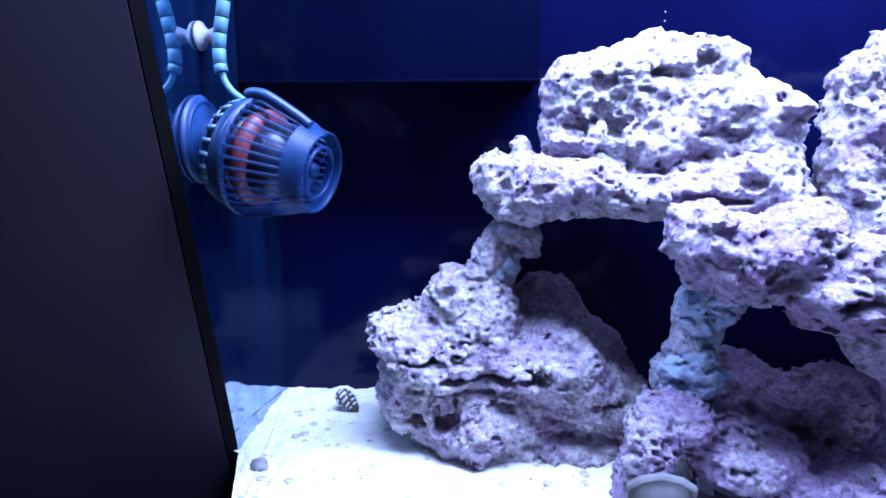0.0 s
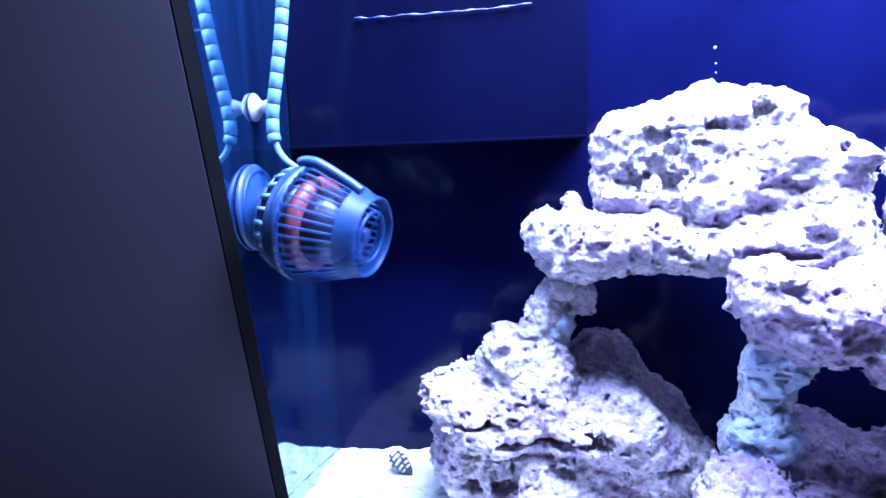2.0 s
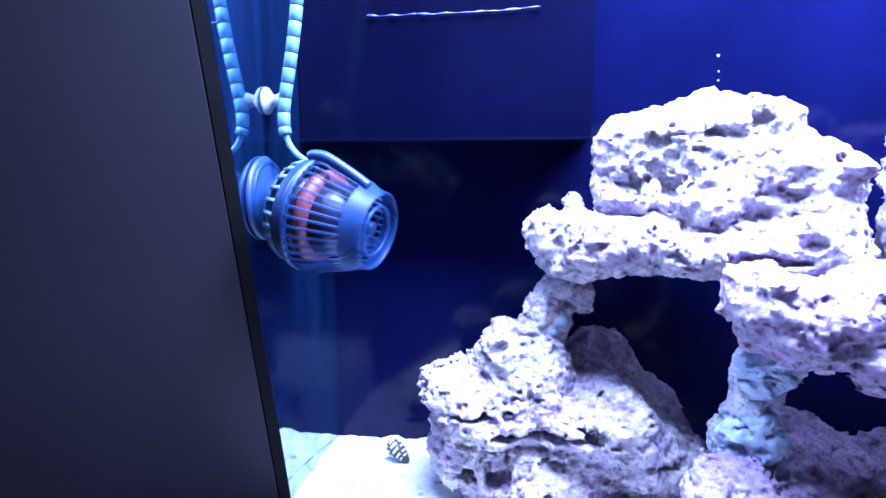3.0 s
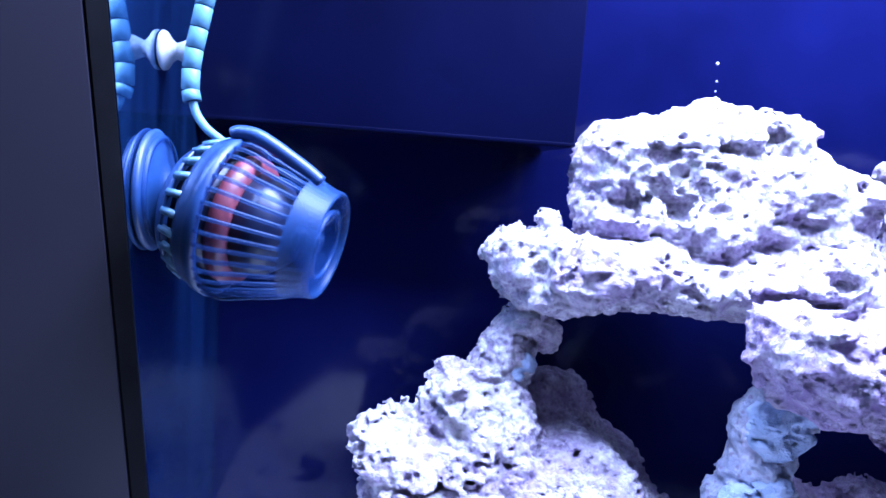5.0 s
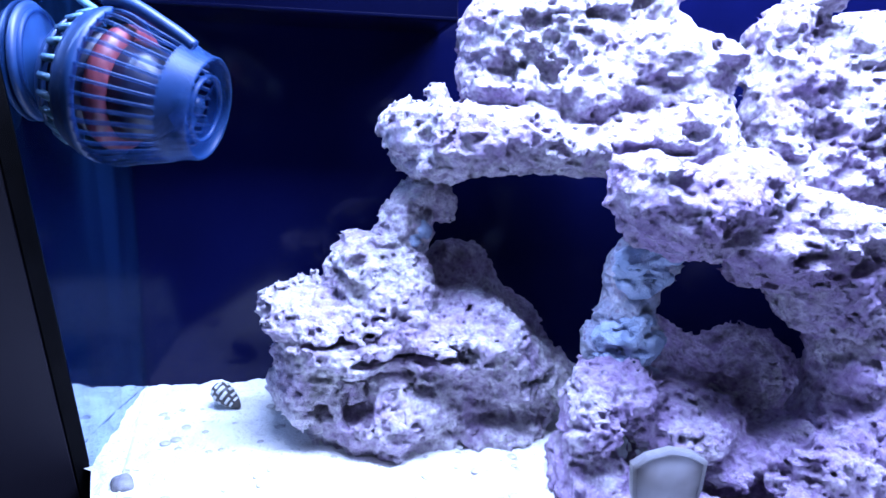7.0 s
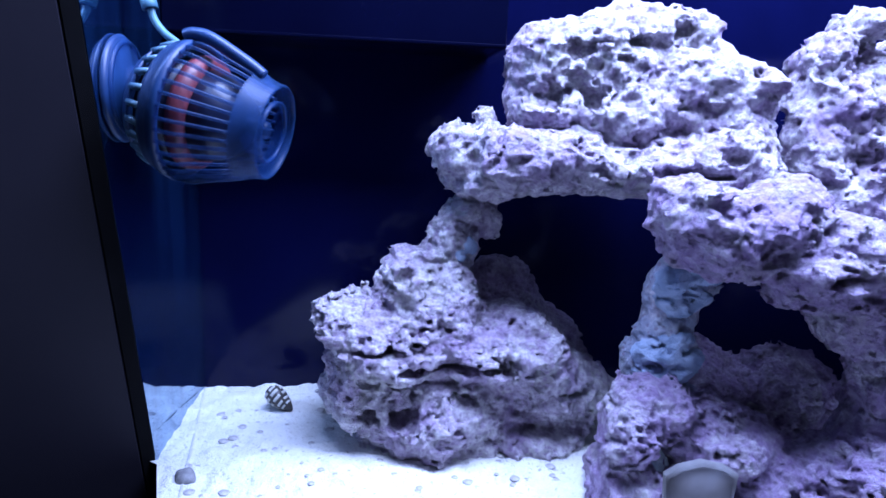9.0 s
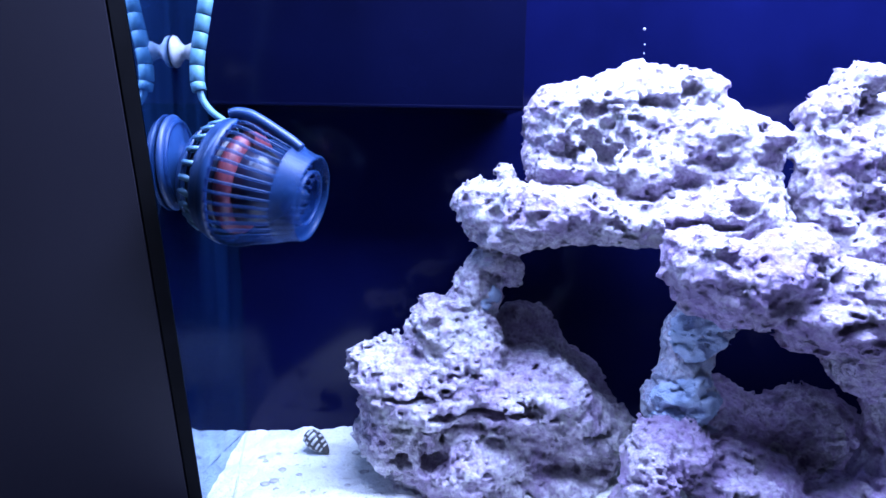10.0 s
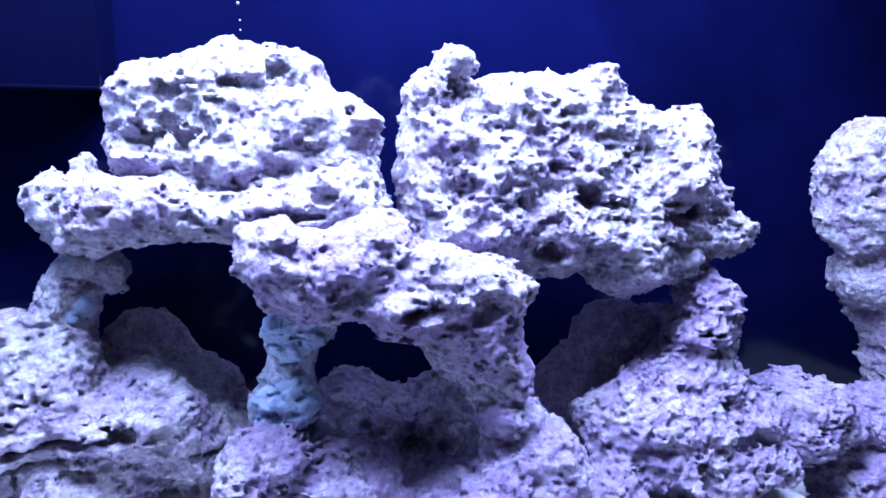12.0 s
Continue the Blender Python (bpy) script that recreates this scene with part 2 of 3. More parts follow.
def roughen(p, d, salt, rough):
    """The field with knobs, ridges, hollows and pores."""
    ridge = lambda scale, n: np.abs(value_noise(p * (scale, scale, 1.35 * scale), salt + n))
    d = d + rough * (-0.0036 + 0.0075 * value_noise(p * 20, salt) + 0.0055 * ridge(46, 3) + 0.0060 * ridge(118, 5) + 0.0044 * ridge(235, 6))
    bent = p + np.stack([value_noise(p * 75, salt + 30 + n) for n in range(3)], 1) * 0.0065
    d = d - rough * 0.0065 * (0.5 - cell_noise(bent * 50, salt + 7))
    d = d + rough * 0.019 * np.clip(0.36 - cell_noise(bent * (25, 25, 36), salt + 11), 0, 1)
    d = d + rough * (0.010 + 0.010 * value_noise(p * 30, salt + 40)) * np.clip(0.42 - cell_noise(bent * 105, salt + 15), 0, 1)
    return d


def skin(field, lo, step):
    """Surface nets: vertices and quads of the zero level of a grid of values."""
    inside = field < 0
    shape = np.array(field.shape) - 1
    count, total = np.zeros(shape), np.zeros((*shape, 3))
    corner = [(i, j, k) for i in (0, 1) for j in (0, 1) for k in (0, 1)]
    cut = lambda c, a: a[c[0]:c[0] + shape[0], c[1]:c[1] + shape[1], c[2]:c[2] + shape[2]]
    for a in corner:
        for axis in range(3):
            if a[axis]:
                continue
            b = list(a)
            b[axis] = 1
            fa, fb = cut(a, field), cut(b, field)
            cross = cut(a, inside) != cut(b, inside)
            t = np.where(cross, fa / np.where(cross, fa - fb, 1), 0)
            count += cross
            for n in range(3):
                total[..., n] += cross * (a[n] + (t if n == axis else 0))
    used = count > 0
    index = np.full(shape, -1)
    index[used] = np.arange(used.sum())
    verts = (np.argwhere(used) + total[used] / count[used][:, None]) * step + lo
    quads = []
    for axis in range(3):
        u, v = (axis + 1) % 3, (axis + 2) % 3
        a = np.take(inside, range(inside.shape[axis] - 1), axis)
        b = np.take(inside, range(1, inside.shape[axis]), axis)
        where = np.argwhere(a != b)
        where = where[(where[:, u] > 0) & (where[:, v] > 0) & (where[:, u] < shape[u]) & (where[:, v] < shape[v])]
        ring = []
        for du, dv in ((1, 1), (0, 1), (0, 0), (1, 0)):
            c = where.copy()
            c[:, u] -= du
            c[:, v] -= dv
            ring.append(index[c[:, 0], c[:, 1], c[:, 2]])
        ring = np.stack(ring, 1)
        turn = ~a[where[:, 0], where[:, 1], where[:, 2]]
        ring[turn] = ring[turn][:, ::-1]
        quads.append(ring)
    return verts, np.concatenate(quads)


def largest_piece(verts, quads):
    label = np.arange(len(verts))
    while True:
        low = label[quads].min(1)
        fresh = label.copy()
        for n in range(4):
            np.minimum.at(fresh, quads[:, n], low)
        fresh = fresh[fresh]
        if (fresh == label).all():
            break
        label = fresh
    sizes = np.bincount(label)
    keep = label == sizes.argmax()
    order = np.cumsum(keep) - 1
    return verts[keep], order[quads[keep[quads].all(1)]]


def carved(field, hollows, p):
    """The field with smooth hollows taken out of it."""
    if hollows:
        field = np.maximum(field, -lumps_field(hollows, p, 0.006))
    return field


def lump_mesh(name, lumps, salt, hollows=(), step=0.0022, rough=1.0, blend=0.014, pad=0.016):
    arr = np.array(lumps)
    lo, hi = (arr[:, :3] - arr[:, 3:]).min(0) - pad, (arr[:, :3] + arr[:, 3:]).max(0) + pad
    coarse = step * 4
    size = np.ceil((hi - lo) / coarse).astype(int)
    rough_axes = [lo[n] + coarse * (np.arange(size[n]) + 0.5) for n in range(3)]
    block_field = lumps_field(lumps, np.stack(np.meshgrid(*rough_axes, indexing="ij"), -1).reshape(-1, 3), blend).reshape(size)
    field = block_field.astype(np.float32)
    for n in range(3):
        field = np.repeat(field, 4, n)
    where = np.argwhere((field > -0.034) & (field < 0.028))
    q = lo + step * where
    warp = np.stack([value_noise(q * 15 + 7 * n, salt + 20 + n) for n in range(3)], 1) * 0.009 * rough
    value = carved(lumps_field(lumps, q + warp, blend), hollows, q + 0.6 * warp)
    near = (value > -0.028) & (value < 0.015)
    value[near] = roughen(q[near], value[near], salt, rough)
    field[where[:, 0], where[:, 1], where[:, 2]] = value
    verts, quads = largest_piece(*skin(field, lo, step))
    mesh = bpy.data.meshes.new(name)
    mesh.from_pydata(verts.tolist(), [], quads.tolist())
    mesh.shade_smooth()
    return mesh


def rock(lumps, salt, mat, label, hollows=(), step=0.0022, rough=1.0, name="reef_rock", blend=0.016):
    mesh = lump_mesh(name, lumps, salt, hollows, step, rough, blend)
    mesh.materials.append(mat)
    return tagged(new(name, mesh), label, "rock", "reef rocks")


# ---- tank and room ----
LEFT, BACK, FRONT, RIGHT, RIM = -0.1995, 0.715, 0.30, 1.35, 1.60


def edge(z):
    """Where the left pane ends at the slanting black trim."""
    return Vector((LEFT, 0.4998 - 0.2597 * (z - 1.2), z))


def structure(name, bm, mat, label, category, smooth=False):
    return tagged(mesh_object(name, bm, mat, smooth), label, category, kind="structure")


structure("wall_tank_back", block((-0.6, BACK, 0.80), (RIGHT, BACK + 0.012, RIM)), back_navy, "glossy dark navy back panel of the tank", "tank wall")
structure("wall_tank_right", block((RIGHT, FRONT, 0.80), (RIGHT + 0.012, BACK, RIM)), back_navy, "dark right end pane of the tank", "tank wall")
structure("floor_tank", block((-0.6, FRONT, 0.80), (RIGHT, BACK, 0.812)), back_navy, "dark bottom pane under the sand", "tank floor")

# left pane: a thick sheet that ends at the slanting edge
bm = bmesh.new()
rows = []
for z in (0.813, RIM):
    rows.append([bm.verts.new(p - Vector((off, 0, 0))) for off in (0.0, 0.010) for p in (Vector((LEFT, BACK - 0.001, z)), edge(z))])
for a, b in ((0, 1), (1, 3), (3, 2), (2, 0)):
    bm.faces.new((rows[0][a], rows[0][b], rows[1][b], rows[1][a]))
bm.faces.new([rows[0][n] for n in (0, 2, 3, 1)])
bm.faces.new([rows[1][n] for n in (0, 1, 3, 2)])
bmesh.ops.recalc_face_normals(bm, faces=bm.faces[:])
structure("wall_tank_left", bm, side_glass, "left glass pane of the tank with a bluish film", "tank wall")


def slanted(start, end, thick):
    """A sheet standing along the slanting edge, from start to end metres away from it towards the room."""
    bm = bmesh.new()
    out, back = Vector((-0.80, -0.60, 0)), Vector((-0.60, 0.80, 0))
    rows = []
    for z in (0.80, RIM + 0.3):
        foot = edge(z)
        rows.append([bm.verts.new(foot + out * s + back * d) for s, d in ((start, 0), (end, 0), (end, thick), (start, thick))])
    for n in range(4):
        bm.faces.new((rows[0][n], rows[0][(n + 1) % 4], rows[1][(n + 1) % 4], rows[1][n]))
    bm.faces.new(rows[0][::-1])
    bm.faces.new(rows[1])
    bmesh.ops.recalc_face_normals(bm, faces=bm.faces[:])
    bmesh.ops.bevel(bm, geom=bm.edges[:], offset=0.001, segments=1, affect="EDGES")
    return bm


structure("trim", slanted(0.0, 0.012, 0.012), black_trim, "black sealant strip along the slanting glass edge", "trim")
structure("wall_side_panel", slanted(0.0122, 0.75, 0.018), panel_dark, "smooth dark charcoal panel beside the tank", "panel")
glass = structure("window_front_glass", block((-0.33, FRONT - 0.006, 0.80), (RIGHT + 0.012, FRONT, RIM)), clear_glass, "clear front pane of the tank", "tank glass")
glass.visible_shadow = False

structure("floor", block((-2.5, -3.0, -0.05), (3.5, 1.2, 0.0)), room_dark, "dark floor of the dim room", "floor")
structure("ceiling", block((-2.5, -3.0, 2.5), (3.5, 1.2, 2.55)), room_dark, "dark ceiling of the dim room", "ceiling")
structure("wall_rear", block((-2.5, 1.2, 0), (3.5, 1.25, 2.5)), room_dark, "dark wall behind the tank", "wall")
structure("wall_front", block((-2.5, -3.05, 0), (3.5, -3.0, 2.5)), room_dark, "dark wall across the dim room", "wall")
structure("wall_left", block((-2.55, -3.0, 0), (-2.5, 1.2, 2.5)), room_dark, "dark side wall of the dim room", "wall")
structure("wall_right", block((3.5, -3.0, 0), (3.55, 1.2, 2.5)), room_dark, "dark side wall of the dim room", "wall")
tagged(mesh_object("tank_stand", block((-0.33, FRONT - 0.006, 0.0), (RIGHT + 0.012, BACK + 0.012, 0.799), 0.004), black_trim), "black cabinet stand under the tank", "cabinet")

# sand bed: one sheet with drifts and lumps, lower towards the right end
def sand_z(x, y):
    fall = min(1.0, max(0.0, (x - 0.40) / 0.30))
    h = 0.005 * noise.noise((x * 9, y * 9, 1)) + 0.0030 * noise.noise((x * 42, y * 42, 4)) + 0.0024 * noise.noise((x * 110, y * 110, 8)) + 0.0011 * noise.noise((x * 260, y * 260, 12))
    return 0.990 + h - 0.125 * fall * fall * (3 - 2 * fall)


bm = bmesh.new()
nx, ny = 380, 120
grid = []
for i in range(nx + 1):
    row = []
    for j in range(ny + 1):
        y = FRONT + 0.001 + (BACK - FRONT - 0.002) * j / ny
        start = LEFT - 0.006 if y > 0.552 else -0.02 - 0.3225 * y
        x = start + (RIGHT - 0.001 - start) * (i / nx) ** 1.35
        row.append(bm.verts.new((x, y, sand_z(x, y))))
    grid.append(row)
for i in range(nx):
    for j in range(ny):
        bm.faces.new((grid[i][j], grid[i + 1][j], grid[i + 1][j + 1], grid[i][j + 1]))
structure("ground", bm, sand_white, "bright white coral sand bed with small drifts", "sand", True)

# overflow box on the back panel; its weir edge is coloured with water glints
box = tagged(new("overflow_box"), "dark navy overflow box against the back panel", "overflow box")
box.location = (-0.05, BACK, 1.35)
shift = Matrix.Translation((0.05, -BACK, -1.35))
part("front_panel", block((-0.1985, 0.612, 1.352), (0.096, 0.617, RIM), 0.001, shift), box_navy, box)
part("side_panel", block((0.091, 0.6175, 1.352), (0.096, BACK - 0.001, RIM), 0.001, shift), box_navy, box)
part("bottom_panel", block((-0.1985, 0.6175, 1.352), (0.0905, BACK - 0.001, 1.357), 0.001, shift), box_navy, box)
part("bottom_seam", block((-0.1985, 0.6085, 1.3525), (0.096, 0.6118, 1.3555), 0.0008, shift), box_navy, box)
ripple = [shift @ Vector((x, 0.6085, 1.4745 + 0.0012 * noise.noise((x * 60, 0, 2)) + 0.8 * max(0.0, x + 0.02) ** 2)) for x in np.linspace(-0.125, 0.045, 60)]
part("weir_edge", tube(ripple, [0.0003 + 0.0016 * max(0.0, noise.noise((n * 0.27, 3, 5)) + 0.2) for n in range(60)], 8), weir_blue, box, "weir edge with the water's glint in its colour", True)

# ---- rocks ----
ROCK_top_rock = [
    (0.16, 0.615, 1.334, 0.058, 0.05, 0.043),
    (0.215, 0.605, 1.339, 0.07, 0.05, 0.046),
    (0.263, 0.575, 1.323, 0.052, 0.05, 0.037),
    (0.296, 0.55, 1.325, 0.023, 0.034, 0.013),
    (0.191, 0.6, 1.375, 0.016, 0.03, 0.011),
    (0.254, 0.583, 1.371, 0.018, 0.030, 0.016),
    (0.222, 0.590, 1.376, 0.020, 0.030, 0.014),
    (0.124, 0.61, 1.345, 0.023, 0.036, 0.026),
    (0.152, 0.60, 1.354, 0.038, 0.042, 0.030),
    (0.190, 0.595, 1.362, 0.038, 0.045, 0.028),
    (0.200, 0.585, 1.300, 0.085, 0.050, 0.026),
    (0.145, 0.62, 1.293, 0.042, 0.045, 0.025),
    (0.218, 0.61, 1.294, 0.074, 0.05, 0.028),
    (0.268, 0.57, 1.296, 0.043, 0.046, 0.024),
]
ROCK_bridge_slab = [
    (0.053, 0.615, 1.263, 0.023, 0.045, 0.028),
    (0.08, 0.615, 1.285, 0.013, 0.039, 0.018),
    (0.104, 0.605, 1.255, 0.06, 0.064, 0.032),
    (0.166, 0.585, 1.256, 0.065, 0.067, 0.031),
    (0.222, 0.565, 1.259, 0.059, 0.063, 0.029),
    (0.272, 0.55, 1.266, 0.04, 0.052, 0.032),
    (0.302, 0.545, 1.256, 0.019, 0.041, 0.021),
    (0.071, 0.61, 1.236, 0.025, 0.043, 0.015),
    (0.287, 0.56, 1.294, 0.024, 0.042, 0.024),
]
ROCK_pillar_rock = [
    (0.077, 0.63, 1.203, 0.026, 0.028, 0.017),
    (0.051, 0.63, 1.177, 0.017, 0.028, 0.026),
    (0.085, 0.63, 1.189, 0.016, 0.022, 0.017),
    (0.061, 0.63, 1.164, 0.016, 0.025, 0.022),
    (0.040, 0.625, 1.150, 0.022, 0.030, 0.022),
]
ROCK_left_base_rock = [
    (-0.051, 0.605, 1.101, 0.018, 0.039, 0.009),
    (-0.034, 0.605, 1.098, 0.032, 0.047, 0.02),
    (-0.009, 0.605, 1.107, 0.021, 0.041, 0.014),
    (0.025, 0.605, 1.103, 0.037, 0.05, 0.031),
    (0.014, 0.605, 1.147, 0.021, 0.042, 0.024),
    (0.046, 0.605, 1.129, 0.034, 0.05, 0.037),
    (-0.002, 0.605, 1.077, 0.063, 0.066, 0.034),
    (0.105, 0.605, 1.077, 0.067, 0.068, 0.043),
    (0.162, 0.605, 1.044, 0.044, 0.054, 0.039),
    (0.192, 0.605, 1.03, 0.025, 0.045, 0.028),
    (-0.03, 0.605, 1.037, 0.038, 0.051, 0.036),
    (0.05, 0.605, 1.016, 0.082, 0.07, 0.041),
    (0.006, 0.605, 0.978, 0.038, 0.051, 0.022),
    (0.061, 0.605, 0.976, 0.055, 0.061, 0.028),
    (0.135, 0.605, 0.995, 0.062, 0.065, 0.028),
]
ROCK_rear_rock = [
    (0.103, 0.655, 1.121, 0.041, 0.035, 0.039),
    (0.133, 0.655, 1.099, 0.024, 0.033, 0.032),
    (0.18, 0.655, 1.053, 0.031, 0.035, 0.037),
    (0.158, 0.655, 1.073, 0.035, 0.035, 0.035),
]
ROCK_middle_bridge_rock = [
    (0.223, 0.475, 1.248, 0.022, 0.033, 0.012),
    (0.214, 0.475, 1.228, 0.02, 0.032, 0.019),
    (0.232, 0.475, 1.215, 0.029, 0.037, 0.028),
    (0.272, 0.475, 1.224, 0.035, 0.041, 0.027),
    (0.297, 0.475, 1.243, 0.022, 0.033, 0.019),
    (0.33, 0.475, 1.218, 0.029, 0.037, 0.019),
    (0.363, 0.475, 1.204, 0.039, 0.043, 0.021),
    (0.397, 0.475, 1.198, 0.029, 0.037, 0.023),
    (0.321, 0.475, 1.188, 0.053, 0.05, 0.02),
    (0.383, 0.475, 1.17, 0.037, 0.042, 0.027),
    (0.407, 0.475, 1.125, 0.018, 0.037, 0.028),
    (0.391, 0.475, 1.144, 0.03, 0.038, 0.029),
    (0.248, 0.475, 1.196, 0.028, 0.037, 0.021),
    (0.345, 0.485, 1.174, 0.045, 0.040, 0.017),
    (0.380, 0.485, 1.150, 0.034, 0.040, 0.024),
]
ROCK_leg_rock = [
    (0.251, 0.53, 1.179, 0.024, 0.026, 0.019),
    (0.246, 0.53, 1.166, 0.025, 0.027, 0.02),
    (0.231, 0.53, 1.159, 0.019, 0.026, 0.023),
    (0.234, 0.53, 1.131, 0.02, 0.028, 0.026),
    (0.226, 0.53, 1.097, 0.025, 0.027, 0.019),
    (0.237, 0.53, 1.112, 0.021, 0.025, 0.021),
    (0.228, 0.53, 1.066, 0.033, 0.03, 0.02),
]
ROCK_middle_base_rock = [
    (0.197, 0.485, 1.077, 0.032, 0.043, 0.019),
    (0.179, 0.485, 1.053, 0.021, 0.04, 0.027),
    (0.182, 0.485, 1.007, 0.023, 0.044, 0.033),
    (0.202, 0.47, 0.983, 0.037, 0.046, 0.028),
    (0.264, 0.485, 1.046, 0.047, 0.052, 0.025),
    (0.307, 0.465, 1.017, 0.04, 0.048, 0.03),
    (0.261, 0.45, 0.989, 0.059, 0.059, 0.027),
    (0.374, 0.47, 1.024, 0.053, 0.056, 0.035),
    (0.388, 0.45, 1.002, 0.061, 0.06, 0.045),
    (0.437, 0.47, 1.04, 0.029, 0.046, 0.036),
    (0.323, 0.43, 0.986, 0.072, 0.06, 0.027),
    (0.423, 0.43, 0.98, 0.042, 0.049, 0.033),
]
ROCK_cave_rock = [
    (0.298, 0.61, 1.058, 0.034, 0.037, 0.033),
    (0.325, 0.61, 1.042, 0.041, 0.04, 0.033),
    (0.389, 0.60, 1.048, 0.046, 0.04, 0.036),
    (0.429, 0.61, 1.026, 0.044, 0.04, 0.041),
    (0.349, 0.61, 0.98, 0.104, 0.04, 0.037),
    (0.473, 0.61, 0.977, 0.039, 0.039, 0.039),
    (0.3, 0.61, 1.008, 0.047, 0.04, 0.035),
]
ROCK_leg_rear_rock = [
    (0.396, 0.478, 1.114, 0.028, 0.032, 0.026),
    (0.405, 0.475, 1.086, 0.028, 0.034, 0.024),
    (0.422, 0.475, 1.066, 0.036, 0.036, 0.023),
    (0.442, 0.47, 1.062, 0.014, 0.024, 0.011),
    (0.399, 0.47, 1.034, 0.041, 0.04, 0.031),
    (0.429, 0.47, 0.999, 0.031, 0.035, 0.031),
]
ROCK_tower_rock_upper = [
    (0.380, 0.560, 1.386, 0.021, 0.041, 0.018),
    (0.357, 0.568, 1.356, 0.021, 0.042, 0.023),
    (0.371, 0.568, 1.318, 0.033, 0.048, 0.027),
    (0.358, 0.568, 1.271, 0.024, 0.047, 0.031),
    (0.432, 0.568, 1.346, 0.046, 0.056, 0.032),
    (0.501, 0.568, 1.352, 0.043, 0.054, 0.028),
    (0.53, 0.568, 1.366, 0.016, 0.038, 0.017),
    (0.573, 0.568, 1.318, 0.054, 0.06, 0.033),
    (0.624, 0.568, 1.321, 0.021, 0.044, 0.027),
    (0.434, 0.568, 1.287, 0.058, 0.063, 0.042),
    (0.515, 0.568, 1.275, 0.061, 0.065, 0.044),
    (0.508, 0.588, 1.296, 0.107, 0.07, 0.067),
]
ROCK_tower_rock_lower = [
    (0.59, 0.558, 1.268, 0.06, 0.064, 0.039),
    (0.661, 0.558, 1.26, 0.025, 0.043, 0.023),
    (0.687, 0.558, 1.225, 0.022, 0.041, 0.021),
    (0.642, 0.558, 1.218, 0.042, 0.053, 0.018),
    (0.474, 0.558, 1.214, 0.049, 0.057, 0.026),
    (0.568, 0.558, 1.191, 0.052, 0.059, 0.026),
    (0.61, 0.558, 1.196, 0.036, 0.05, 0.023),
    (0.379, 0.558, 1.233, 0.038, 0.051, 0.023),
    (0.419, 0.558, 1.231, 0.042, 0.053, 0.031),
    (0.498, 0.558, 1.232, 0.06, 0.064, 0.033),
    (0.588, 0.573, 1.273, 0.075, 0.07, 0.049),
    (0.566, 0.568, 1.228, 0.081, 0.07, 0.032),
]
ROCK_right_base_rock = [
    (0.64, 0.53, 1.165, 0.029, 0.043, 0.024),
    (0.636, 0.53, 1.129, 0.039, 0.049, 0.023),
    (0.627, 0.53, 1.076, 0.054, 0.058, 0.039),
    (0.571, 0.52, 1.036, 0.063, 0.06, 0.046),
    (0.66, 0.51, 1.032, 0.069, 0.06, 0.041),
    (0.759, 0.52, 1.036, 0.051, 0.056, 0.03),
    (0.78, 0.51, 1.001, 0.052, 0.057, 0.029),
    (0.847, 0.52, 0.997, 0.04, 0.05, 0.03),
    (0.601, 0.49, 0.985, 0.063, 0.06, 0.043),
    (0.533, 0.49, 0.98, 0.044, 0.052, 0.044),
    (0.668, 0.49, 0.995, 0.044, 0.052, 0.029),
    (0.584, 0.48, 0.941, 0.062, 0.06, 0.036),
    (0.566, 0.47, 0.893, 0.067, 0.06, 0.042),
]
ROCK_right_rear_rock = [
    (0.602, 0.62, 1.096, 0.058, 0.035, 0.038),
    (0.552, 0.62, 1.049, 0.048, 0.035, 0.041),
    (0.593, 0.62, 0.998, 0.072, 0.035, 0.042),
    (0.516, 0.62, 1.011, 0.028, 0.034, 0.034),
    (0.66, 0.62, 1.086, 0.04, 0.035, 0.036),
]
ROCK_far_low_rock = [
    (0.84, 0.5, 0.938, 0.048, 0.05, 0.049),
    (0.782, 0.47, 0.905, 0.039, 0.046, 0.035),
    (0.894, 0.52, 0.989, 0.035, 0.049, 0.048),
    (0.88, 0.48, 0.892, 0.051, 0.05, 0.065),
    (0.817, 0.46, 0.841, 0.056, 0.05, 0.042),
    (0.956, 0.52, 0.929, 0.042, 0.05, 0.062),
]
# flat mound in sand colour, added in place of the sand floor here
ROCK_sand_mound = [
    (0.669, 0.48, 0.95, 0.047, 0.045, 0.012),
    (0.711, 0.48, 0.948, 0.032, 0.036, 0.013),
    (0.686, 0.48, 0.932, 0.052, 0.045, 0.016),
]
ROCK_far_tower_rock = [
    (0.869, 0.55, 1.284, 0.047, 0.056, 0.048),
    (0.866, 0.55, 1.235, 0.042, 0.056, 0.053),
    (0.899, 0.55, 1.167, 0.034, 0.053, 0.049),
    (0.931, 0.55, 1.232, 0.052, 0.06, 0.081),
    (0.935, 0.55, 1.114, 0.027, 0.052, 0.046),
    (0.959, 0.55, 1.06, 0.032, 0.06, 0.062),
    (0.983, 0.55, 0.99, 0.042, 0.058, 0.056),
]
HOLLOW_top_rock = [
    (0.146, 0.555, 1.35, 0.017, 0.019, 0.009),
    (0.117, 0.555, 1.312, 0.019, 0.02, 0.014),
    (0.283, 0.555, 1.326, 0.015, 0.018, 0.007),
    (0.237, 0.555, 1.369, 0.008, 0.014, 0.005),
    (0.165, 0.555, 1.312, 0.009, 0.014, 0.008),
    (0.194, 0.555, 1.36, 0.008, 0.014, 0.005),
    (0.271, 0.555, 1.287, 0.008, 0.014, 0.006),
]
